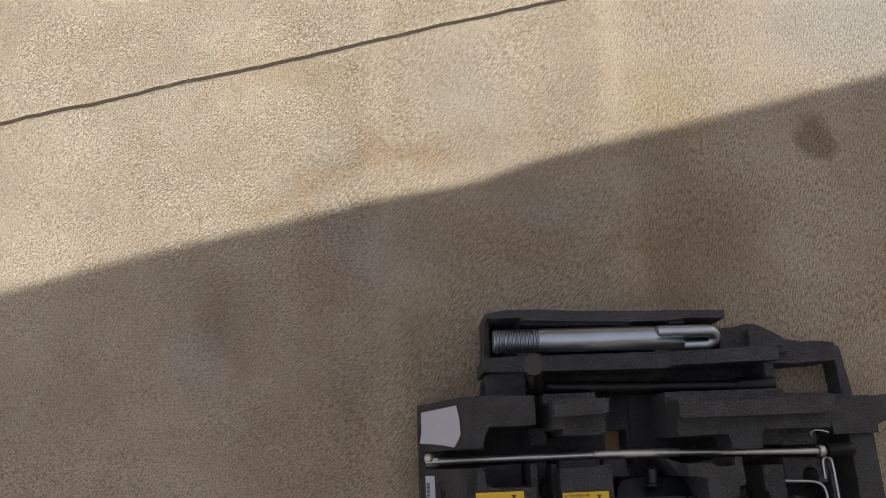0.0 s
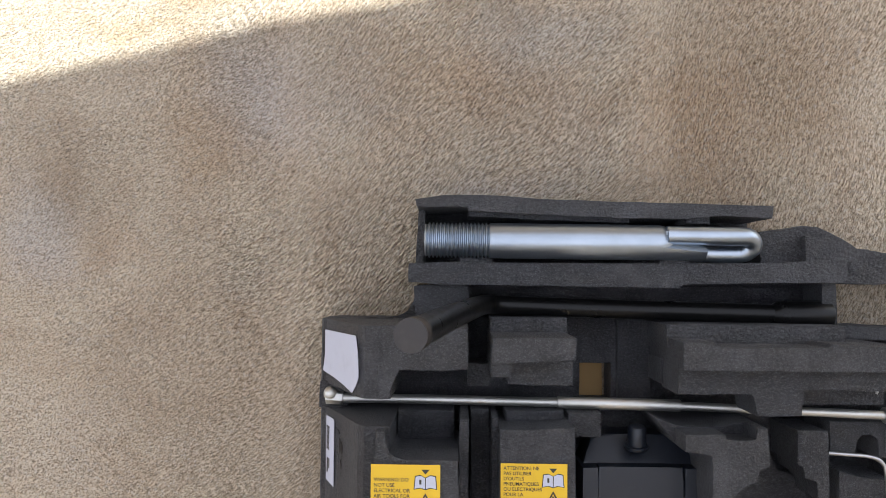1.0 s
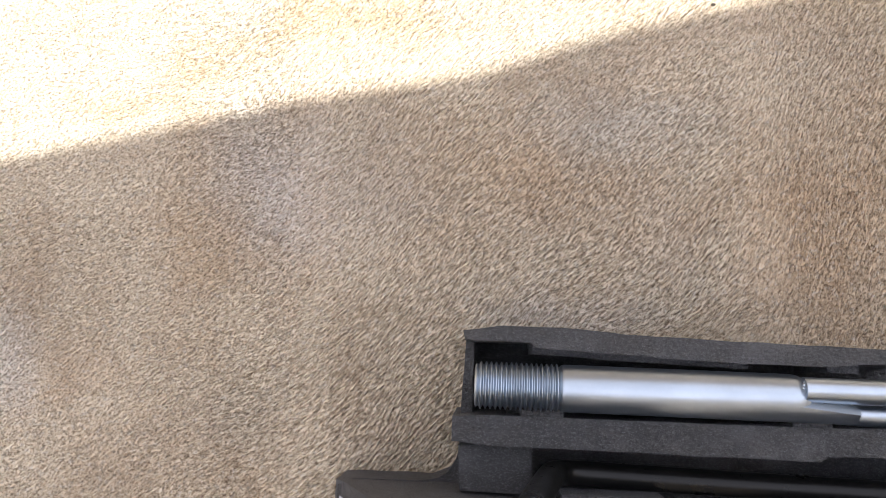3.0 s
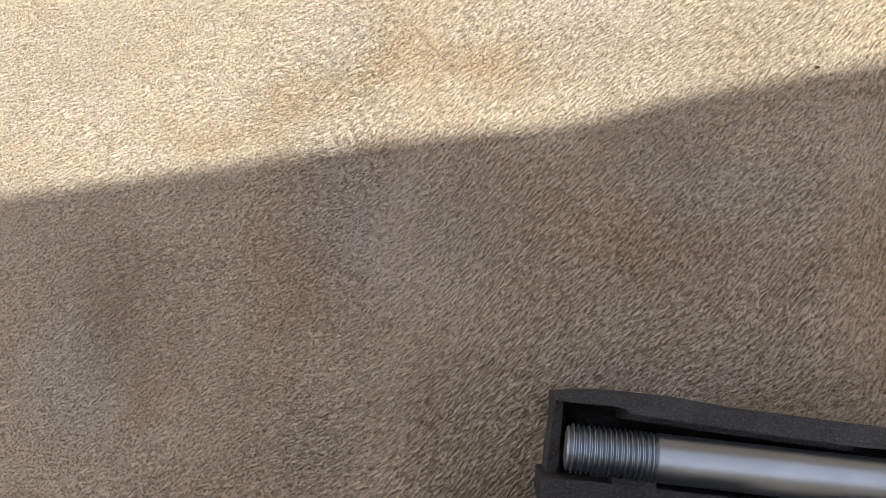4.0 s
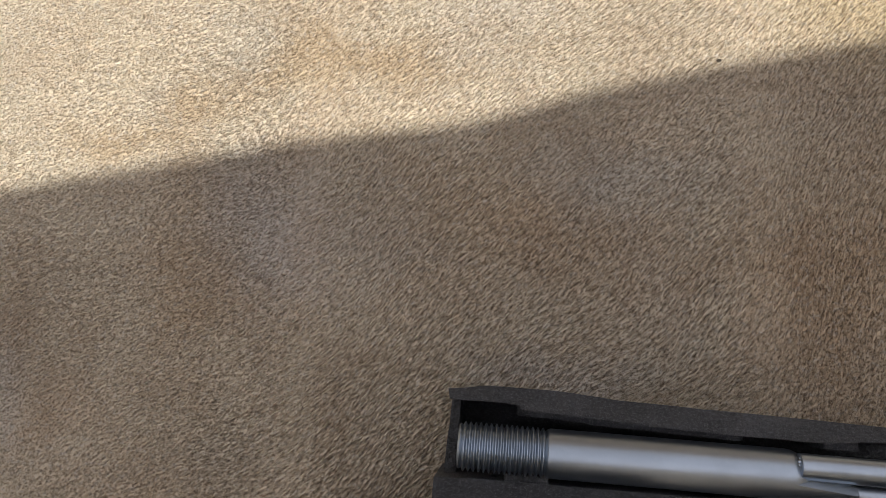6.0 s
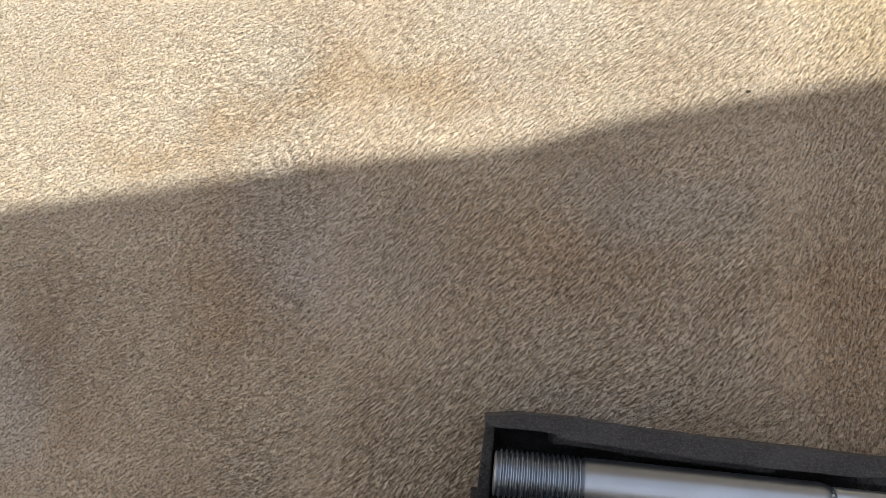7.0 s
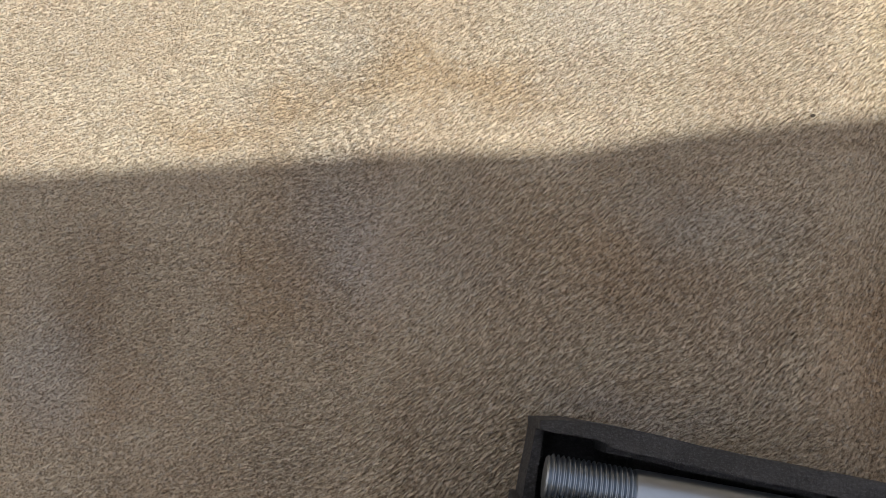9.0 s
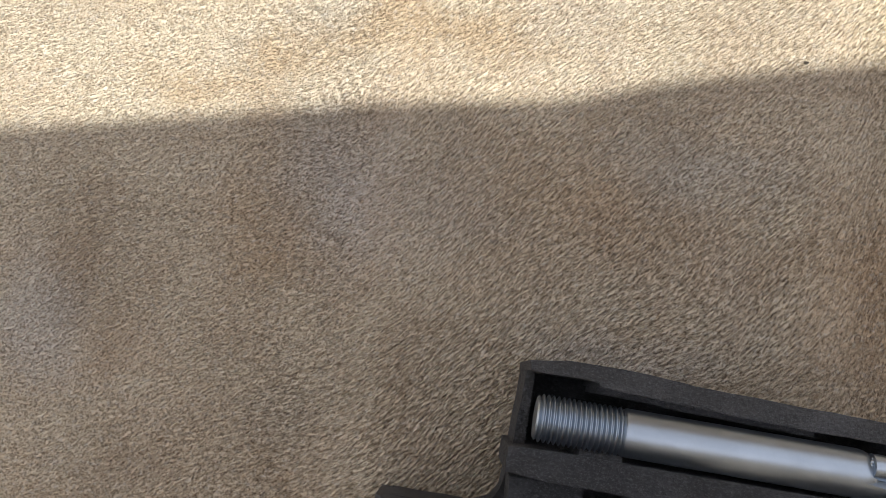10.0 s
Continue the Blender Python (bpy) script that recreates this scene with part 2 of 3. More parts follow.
def thing(name, label, category, at=(0, 0, 0), group=""):
    ob = new(name)
    ob.location = at
    ob.empty_display_size = 0.02
    return tagged(ob, label, category, group)


def ragged(points, step=7.0, amount=0.35, seed=0):
    """A closed outline in millimetres, cut into short runs that wander a little."""
    out, n = [], len(points)
    for i in range(n):
        a, b = Vector(points[i]), Vector(points[(i + 1) % n])
        k = max(1, round((b - a).length / step))
        for j in range(k):
            p = a.lerp(b, j / k)
            w = noise.noise_vector(Vector((p.x * 0.09 + seed, p.y * 0.09, seed * 1.7)))
            v = noise.noise_vector(Vector((p.x * 0.4 + seed, p.y * 0.4, seed * 0.7)))
            out.append((p.x + (w.x + 0.5 * v.x) * amount, p.y + (w.y + 0.5 * v.y) * amount))
    return out


def prism(points, z0, z1, bevel=1.0, amount=0.35, seed=0, tilt=(0.0, 0.0)):
    """A foam block: outline in millimetres (x, y), from z0 to z1 millimetres, with softened, uneven edges. tilt: rise of the top per millimetre."""
    pts = ragged(points, 7.0, amount, seed)
    cx, cy = sum(p[0] for p in pts) / len(pts), sum(p[1] for p in pts) / len(pts)
    bm = bmesh.new()
    top = []
    for x, y in pts:
        w = noise.noise(Vector((x * 0.05 + seed, y * 0.05, 3.1))) * amount * 1.2
        top.append(bm.verts.new((x / 1000, y / 1000, (z1 + w + (x - cx) * tilt[0] + (y - cy) * tilt[1]) / 1000)))
    low = [bm.verts.new((x / 1000, y / 1000, z0 / 1000)) for x, y in pts]
    n = len(pts)
    cap = bm.faces.new(top)
    bm.faces.new(low[::-1])
    for i in range(n):
        bm.faces.new((top[i], low[i], low[(i + 1) % n], top[(i + 1) % n]))
    if bevel:
        bmesh.ops.bevel(bm, geom=list(cap.edges), offset=bevel / 1000, segments=2, affect="EDGES", profile=0.6)
    return bm


def rect(x0, x1, y0, y1):
    return [(x0, y0), (x1, y0), (x1, y1), (x0, y1)]


def lathe(profile, segments=32):
    """A body turned about x: profile of (x, radius) in millimetres."""
    bm = bmesh.new()
    rings = []
    for x, r in profile:
        rings.append([bm.verts.new((x / 1000, r / 1000 * math.cos(a), r / 1000 * math.sin(a))) for a in (2 * math.pi * i / segments for i in range(segments))])
    for a, b in zip(rings, rings[1:]):
        for i in range(segments):
            bm.faces.new((a[i], a[(i + 1) % segments], b[(i + 1) % segments], b[i]))
    bm.faces.new(rings[0])
    bm.faces.new(rings[-1][::-1])
    return bm


def tube(points, radius, segments=14, smooth_steps=0):
    """A bar along points (metres); radius in metres or one for each point."""
    pts = [Vector(p) for p in points]
    for _ in range(smooth_steps):
        fresh = [pts[0]]
        for a, b in zip(pts, pts[1:]):
            fresh += [a.lerp(b, 0.25), a.lerp(b, 0.75)]
        pts = fresh + [pts[-1]]
    bm, rings = bmesh.new(), []
    side = None
    for i, p in enumerate(pts):
        d = (pts[min(i + 1, len(pts) - 1)] - pts[max(i - 1, 0)]).normalized()
        if side is None:
            side = d.orthogonal().normalized()
        side = (side - d * side.dot(d)).normalized()
        up = d.cross(side)
        rings.append([bm.verts.new(p + (side * math.cos(a) + up * math.sin(a)) * radius) for a in (2 * math.pi * j / segments for j in range(segments))])
    for a, b in zip(rings, rings[1:]):
        for j in range(segments):
            bm.faces.new((a[j], a[(j + 1) % segments], b[(j + 1) % segments], b[j]))
    bm.faces.new(rings[0])
    bm.faces.new(rings[-1][::-1])
    return bm


def moved(bm, m):
    bmesh.ops.transform(bm, matrix=m, verts=bm.verts)
    return bm


def joined(*bms):
    out = bmesh.new()
    for bm in bms:
        me = bpy.data.meshes.new("tmp")
        bm.to_mesh(me)
        bm.free()
        out.from_mesh(me)
        bpy.data.meshes.remove(me)
    return out


# ---- ground: one sheet, with a joint cut along the shade's direction ----
def relief(nu, nv, cell, u0):
    """Height of the trowelled grain on a grid of that cell, in metres: pits, combed strokes and lumps."""
    rng = np.random.default_rng(7)
    fu, fv = np.meshgrid(np.fft.fftfreq(nu, cell), np.fft.fftfreq(nv, cell))
    f = np.hypot(fu, fv)

    def field(weight):
        h = np.fft.ifft2(np.fft.fft2(rng.standard_normal((nv, nu))) * weight).real
        return h / h.std()

    def band(lo, hi):
        return np.exp(-((f - (1 / lo + 1 / hi) / 2) / (0.6 * (1 / lo - 1 / hi))) ** 2)

    def combed(degrees, cross, along):
        a = radians(degrees) - SHADE_DIR
        p, q = fu * math.cos(a) + fv * math.sin(a), -fu * math.sin(a) + fv * math.cos(a)
        return np.exp(-(p * along) ** 2) * np.exp(-((np.abs(q) - 1 / cross) * cross * 1.5) ** 2)

    u = u0 + np.arange(nu) * cell
    drift = 0.05 * field(np.exp(-(f * 0.12) ** 2))
    east = np.clip((u[None, :] + drift - 0.15) / 0.16, 0, 1)
    west = np.clip((0.02 - u[None, :] - drift) / 0.16, 0, 1)
    strokes = field(combed(43, 0.0028, 0.0055)) * (1 - east) * (1 - west) + field(combed(67, 0.0028, 0.0055)) * east + field(combed(35, 0.0028, 0.0038)) * west
    strokes /= np.sqrt(((1 - east) * (1 - west)) ** 2 + east ** 2 + west ** 2)
    amount = 0.65 + 0.2 * np.tanh(1.4 * field(np.exp(-(f * 0.09) ** 2)))
    pits = field(band(0.0011, 0.0026))
    pits = np.where(pits < 0, pits * 1.25, pits * 0.55)
    lumps = field(np.exp(-(f * 0.008) ** 2) * np.clip(f * 0.03, 0, 1))
    rough = 0.75 + 0.25 * np.tanh(1.2 * field(np.exp(-(f * 0.07) ** 2)))
    calm = 1 - 0.5 * np.clip((-0.07 - u[None, :] - drift) / 0.12, 0, 1)
    return calm * 0.00036 * pits * rough + calm * 0.00046 * strokes * (0.25 + amount) + 0.00013 * lumps


def ground():
    cell = 0.00052
    inner_u, inner_v = np.arange(-0.27, 0.40, cell), np.arange(0.0, 0.44, cell)
    far = 0.02 * 1.36 ** np.arange(1, 27)

    def runs(inner, lo, hi):
        return np.concatenate([lo - far[::-1], np.arange(lo, inner[0] - 0.002, 0.005), inner, np.arange(inner[-1] + 0.004, hi, 0.005), hi + far])

    u, v = runs(inner_u, -0.55, 0.62), runs(inner_v, -0.12, 0.66)
    joint = 0.4705
    v = np.sort(np.concatenate([v[np.abs(v - joint) > 0.004], joint + np.array([-0.0036, -0.0022, -0.0008, 0.0008, 0.0022, 0.0036])]))
    nu, nv = len(u), len(v)
    height = np.zeros((nv, nu))
    # slow swells of the whole floor
    near_u, near_v = np.clip(2 - np.abs(u) / 0.8, 0, 1), np.clip(2 - np.abs(v - 0.2) / 0.7, 0, 1)
    rng = np.random.default_rng(3)
    for i in range(14):
        a, w = rng.uniform(0, 2 * np.pi), rng.uniform(18, 70)
        height += 0.0009 / (1 + w / 25) * np.sin(w * (u[None, :] * np.cos(a) + v[:, None] * np.sin(a)) + rng.uniform(0, 6)) * near_u[None, :] * near_v[:, None]
    iu, iv = int(np.searchsorted(u, inner_u[0] - 1e-6)), int(np.searchsorted(v, inner_v[0] - 1e-6))
    fade_u = np.clip(np.minimum(inner_u - inner_u[0], inner_u[-1] - inner_u) / 0.08, 0, 1)
    fade_v = np.clip(np.minimum(inner_v - inner_v[0], inner_v[-1] - inner_v) / 0.08, 0, 1)
    height[iv:iv + len(inner_v), iu:iu + len(inner_u)] += relief(len(inner_u), len(inner_v), cell, inner_u[0]) * fade_u[None, :] * fade_v[:, None]
    vv = np.repeat(v[:, None], nu, axis=1)
    wander = np.array([0.0016 * noise.noise(Vector((a * 14, 0, 5))) + 0.0009 * noise.noise(Vector((a * 60, 0, 8))) for a in u])
    depth = np.array([0.0062 * (0.75 + 0.5 * noise.noise(Vector((a * 40, 2, 1)))) for a in u])
    for j in np.nonzero(np.abs(v - joint) < 0.0037)[0]:
        vv[j] += wander
        height[j] -= depth * max(0.0, 1 - abs(v[j] - joint) / 0.0034)
    x = ALONG.x * u[None, :] + ACROSS.x * vv
    y = ALONG.y * u[None, :] + ACROSS.y * vv
    co = np.stack([x, y, height], axis=-1).reshape(-1, 3)
    q = (np.arange(nv - 1)[:, None] * nu + np.arange(nu - 1)[None, :]).reshape(-1)
    quads = np.stack([q, q + 1, q + nu + 1, q + nu], axis=-1).astype(np.int32)
    me = bpy.data.meshes.new("ground")
    me.vertices.add(len(co))
    me.vertices.foreach_set("co", co.astype(np.float32).ravel())
    me.loops.add(quads.size)
    me.loops.foreach_set("vertex_index", quads.ravel())
    me.polygons.add(len(quads))
    me.polygons.foreach_set("loop_start", np.arange(0, quads.size, 4, dtype=np.int32))
    me.polygons.foreach_set("use_smooth", np.ones(len(quads), dtype=bool))
    me.update(calc_edges=True)
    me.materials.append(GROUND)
    me.materials.append(JOINT)
    slot = np.repeat((np.abs((v[:-1] + v[1:]) / 2 - joint) < 0.0023).astype(np.int32), nu - 1)
    me.polygons.foreach_set("material_index", slot)
    return tagged(new("ground", me), "sandy beige trowelled screed with stains and a joint", "ground", kind="structure")


ground()


# ---- unseen wall added behind the camera to cast the shade on the tray ----
def shading_wall():
    height, foot = 1.3, 0.302 * ACROSS.y + 0.02 * ACROSS.x
    back = foot - height / math.tan(SUN_HEIGHT)
    bm = bmesh.new()
    cols = []
    for a in [-6, -3, -1.2] + [x * 0.02 for x in range(-30, 31)] + [1.2, 3, 6]:
        s = a - 0.105
        # top edge shaped to bend the shadow's edge on the floor
        dip = 0.0105 * math.exp(-(s / 0.05) ** 2) - 0.0048 * math.exp(-((s + 0.33) / 0.1) ** 2) + 0.004 * noise.noise(Vector((a * 6, 1, 4)))
        col = []
        for off, z in ((0, 0), (0, height - dip), (-0.16, height - dip), (-0.16, 0)):
            p = ALONG * a + ACROSS * (back + off)
            col.append(bm.verts.new((p.x, p.y, z - (0.004 if z == 0 else 0))))
        cols.append(col)
    for a, b in zip(cols, cols[1:]):
        for i in range(4):
            bm.faces.new((a[i], b[i], b[(i + 1) % 4], a[(i + 1) % 4]))
    bm.faces.new(cols[0])
    bm.faces.new(cols[-1][::-1])
    # pale cream so the added wall bounces warm light into the shade
    return tagged(new("shade_caster_south", mesh("shade_caster_south", bm, PLASTER)), "plain low cream wall, unseen, added to cast the shade", "wall", kind="structure")


shading_wall()


# ---- unseen dark wall added on the far side to block low sky light ----
def sky_blocker():
    bm = bmesh.new()
    bmesh.ops.create_cube(bm, size=1.0, matrix=Matrix.Diagonal((9.0, 0.2, 2.1, 1)))
    ob = new("sky_blocker_north", mesh("sky_blocker_north", bm, BROWN))
    ob.matrix_world = Matrix.Translation(ACROSS * 2.4 + Vector((0, 0, 1.046))) @ Matrix.Rotation(SHADE_DIR, 4, "Z")
    return tagged(ob, "plain brown wall, unseen, added to block low sky", "wall", kind="structure")


sky_blocker()


# ---- the foam tool tray ----
tray = thing("tool_tray", "charcoal black moulded foam car tool tray, lying on the screed", "tool tray")
SEED = [0]


def foam(name, points, z0, z1, bevel=1.0, amount=0.35, tilt=(0.0, 0.0), label=""):
    SEED[0] += 1
    return part(name, prism(points, z0, z1, bevel, amount, SEED[0] * 0.37, tilt), FOAM, tray, label)


# floor plates, open at the window and at the small hole
foam("floor_plate", [(-27, -140), (147, -140), (146, 91), (37, 91), (36, 80), (32, 73), (22, 69), (-20, 69), (-25, 66)], 0.4, 29)
foam("floor_plate", rect(145.5, 171, 40, 91), 0.5, 26.5)
foam("floor_plate", rect(145.5, 169, -140, 15), 0.5, 26)
foam("floor_plate", rect(168, 304, -140, 91), 0.4, 25)
foam("channel_sill", rect(74, 297, 90.5, 96.5), 0.4, 20)
foam("floor_plate", [(303, -140), (388, -140), (388, -8), (395, -6), (395, 36), (407, 37), (409, 64), (303, 64)], 0.4, 22)
foam("end_rim", [(381, 62), (392, 62), (387, 112), (378, 114), (381, 92)], 0.4, 24)
# channel of the towing eye
foam("channel_floor", [(39, 102), (262, 102), (262, 138), (40, 141)], 0.6, 18)
foam("channel_end", [(37, 102), (43, 102), (43.5, 140.5), (39, 140.5)], 0.6, 46, 0.8)
foam("eye_rest", rect(60, 78, 106, 126), 16, 54.6, 0.6)
foam("eye_rest", rect(176, 186, 106, 126), 16, 54.6, 0.6)
foam("outer_wall", [(38, 145), (55, 147.5), (81, 148), (114, 145.5), (162, 144), (211, 143), (259, 142), (258, 134.5), (221, 136), (206, 133.5),
                    (172, 134), (146, 134.5), (103, 136.5), (71, 138), (71, 140.5), (39, 140.5)], 0.5, 70, 0.7)
foam("wall_ledge", [(71, 140), (71, 135), (104, 134), (104, 140)], 30, 61, 0.8)
foam("wall_ledge", [(103.5, 139), (103.5, 133.5), (172, 131.5), (172, 137)], 30, 63, 0.8)
foam("wall_ledge", [(205, 137), (206, 131), (221, 131), (221, 138)], 30, 66, 0.8)
foam("inner_rail", [(34, 93.5), (34, 105), (55, 106), (114, 106), (189, 106), (265, 107), (304, 110), (305, 95), (294, 95), (203, 93.5),
                    (202, 91), (81, 92), (54, 92)], 0.6, 67, 0.8)
foam("rail_end", [(303, 95), (303, 111), (333, 111), (370, 108), (371, 96), (333, 94)], 0.6, 46, 1.0, 0.6)
foam("window_wall", [(296, 62), (296, 96), (305, 96), (305, 62)], 0.7, 52, 1.0)
foam("rail_tab", [(66, 104), (66, 109.5), (86, 109.5), (86, 104)], 40, 66, 0.6)
foam("rail_tab", [(190, 104), (190, 109.5), (208, 109.5), (208, 104)], 40, 66, 0.6)
foam("end_shoulder", [(256, 104), (255, 127), (275, 127.5), (282, 131), (291, 130), (300, 126), (318, 115.5), (319, 103)], 0.7, 57, 1.2, 0.9)
foam("end_shoulder", [(316, 103), (316, 117), (330, 117), (334, 114.5), (352, 115), (371, 113), (372, 104)], 0.7, 44, 1.2, 0.9)
foam("end_shoulder", [(281, 108), (281, 124), (296, 123), (312, 113), (314, 108)], 30, 62, 1.0, 0.7)
foam("lower_rim", [(38, 70), (37, 91), (72, 93), (72, 70)], 0.8, 60, 1.0, 0.5)
# block with the first label: sloping side, deep pocket, slot for the bar
for y0, y1 in ((27, 68.5), (-140, 11.5)):
    SEED[0] += 1
    bm = bmesh.new()
    section = ((-25.5, 0.6), (-25.5, 33), (-24.3, 35.2), (-22, 36.1), (8, 100), (12, 104), (27, 104.5), (27, 0.6))
    rows = []
    for i in range(13):
        y = y0 + (y1 - y0) * i / 12
        rows.append([bm.verts.new(((x + 0.5 * noise.noise(Vector((x, y * 0.2, 7)))) / 1000, y / 1000, (z + 0.4 * noise.noise(Vector((x * 0.1, y * 0.13, 2)))) / 1000)) for x, z in section])
    for a, b in zip(rows, rows[1:]):
        for i in range(8):
            bm.faces.new((a[i], b[i], b[(i + 1) % 8], a[(i + 1) % 8]))
    bm.faces.new(rows[0])
    bm.faces.new(rows[-1][::-1])
    part("sloping_side", bm, FOAM, tray)
foam("side_lip", [(-25, 11), (-25, 28), (-8, 28), (0, 20), (-8, 11)], 2, 42, 1.0)
foam("label_block", [(22, 43.5), (33, 43.5), (71, 44), (71, 68), (22, 69)], 5, 105.4, 1.5)
foam("label_block", [(20, 27.5), (25, 27.5), (27.5, 31), (28, 38), (33, 45), (20, 46)], 5, 105.9, 1.0)
foam("label_block", [(20, -140), (66, -140), (66, -5), (30, -5), (26, -2), (25, 10.5), (20, 10.5)], 5, 114, 1.4)
foam("pocket_shelf", rect(28, 63, -6, 13), 5, 60, 1.5)
foam("pocket_wall", rect(66.5, 72, -140, 13), 5, 88, 1.0)
foam("pocket_floor", rect(20, 72, 10, 46), 3, 14, 0.8)
# gully between the label blocks
foam("gully_block", rect(71.5, 86, 29, 43), 5, 62, 1.0)
foam("gully_block", rect(73.5, 85, 0.5, 14), 5, 60, 1.0)
foam("gully_block", rect(74, 86, -140, -1), 5, 52, 1.0)
# stepped blocks beside the small hole
foam("stepped_block", rect(85, 132.5, 57, 72), 5, 67, 0.8)
foam("stepped_block", [(84.5, 49), (131, 51), (131.5, 63), (85, 63)], 5, 114, 0.8)
foam("stepped_block", rect(95, 132, 34.5, 53), 5, 95, 0.8)
foam("stepped_block", [(84.5, 40), (95.5, 40), (95.5, 50), (84.5, 50)], 5, 104, 0.8)
foam("label_post", [(89, -140), (134.5, -140), (133.5, 10), (112, 8.5), (90, 8)], 5, 94, 1.0)
foam("post_rim", [(86, -60), (90, -60), (90, 12), (86, 12)], 5, 78, 0.6)
foam("post_shelf", rect(95, 131, 6, 14.5), 5, 66, 0.8)
foam("post_shelf", [(133, 0), (153, 0), (153, 14), (133, 14)], 5, 71, 0.8)
foam("hole_rim", [(171.5, 12), (193, 12), (193, 71), (171.5, 71)], 5, 30, 0.8)
# long blocks beside the wheel wrench
foam("long_block", rect(191.5, 299, 55, 69), 5, 75, 0.8)
foam("long_block", [(193, 45), (193, 61), (211, 60.5), (211, 58), (275, 58), (277, 60.5), (327, 58), (327, 45)], 5, 105, 0.8)
foam("long_block", [(192, 30), (193, 47), (327, 46.5), (325, 33), (264, 34), (263, 18.5), (238, 18), (236, 31)], 62, 96, 0.8)
foam("long_block_foot", [(191.5, 31.5), (191.5, 47), (325, 45), (325, 35), (265, 35), (265, 30)], 5, 64, 0.8)
foam("slot_wall", [(301, 59), (301, 68), (352, 66), (380, 64), (380, 57)], 0.7, 40, 1.0, 0.6)
foam("slot_block", [(349, 28), (349, 58), (391, 61), (406, 62), (404, 39), (391, 36), (391, 28)], 0.7, 55, 1.0, 0.5)
foam("slot_block", rect(366, 389, -60, 29), 0.7, 50, 1.0)
foam("bar_rest", [(265, 21), (265, 35), (292, 35), (292, 21)], 5, 70, 0.8)
foam("bar_rest", [(296, 20), (296, 34), (328, 32), (328, 20)], 5, 63, 0.8)
foam("stepped_tower", [(195.5, -2), (195, 8), (218, 8), (218, 4.5), (236, 5), (236, 12), (242, 12), (243, -10), (236, -11), (236, -19), (228, -20), (221, -31),
                       (218, -140), (211, -140), (211, -3)], 5, 100, 0.8)
foam("tower_ramp", [(183, 14), (196, 8.5), (218, 8.5), (236, 12), (237, 5), (196, -2)], 5, 80, 0.8)
foam("notched_post", [(274, 4), (293, 4), (293, -38), (286, -38), (286, -26), (278, -25), (278, -17), (274, -17)], 5, 65, 0.8)
foam("wire_block", [(296, 9), (296, -12), (311.5, -12), (312.5, -1), (316, 2), (322, 2), (326, -1), (326, -13), (334, -13), (337, 9)], 5, 60, 0.8)
foam("wire_block", [(303, -140), (303, -22), (318, -27), (336, -27), (336, -140)], 5, 57, 0.8)
foam("wire_block", rect(341, 345, -60, 14), 5, 52, 0.8)
foam("gully_step", [(244, -140), (243, -22), (252, -22), (252, -17), (270, -17), (274, -28), (284, -30), (292, -40), (302, -140)], 5, 34, 0.8, 0.6)

# brown sheet added under the hole in place of the dark shaded screed
tagged(new("hole_backing", mesh("hole_backing", moved(prism([(142, 8), (166, 8), (166, 46), (142, 46)], 1, 4, 0.4), Matrix()), HOLE_BROWN)), "brown sheet added under the tray's hole, standing in for the screed", "board")


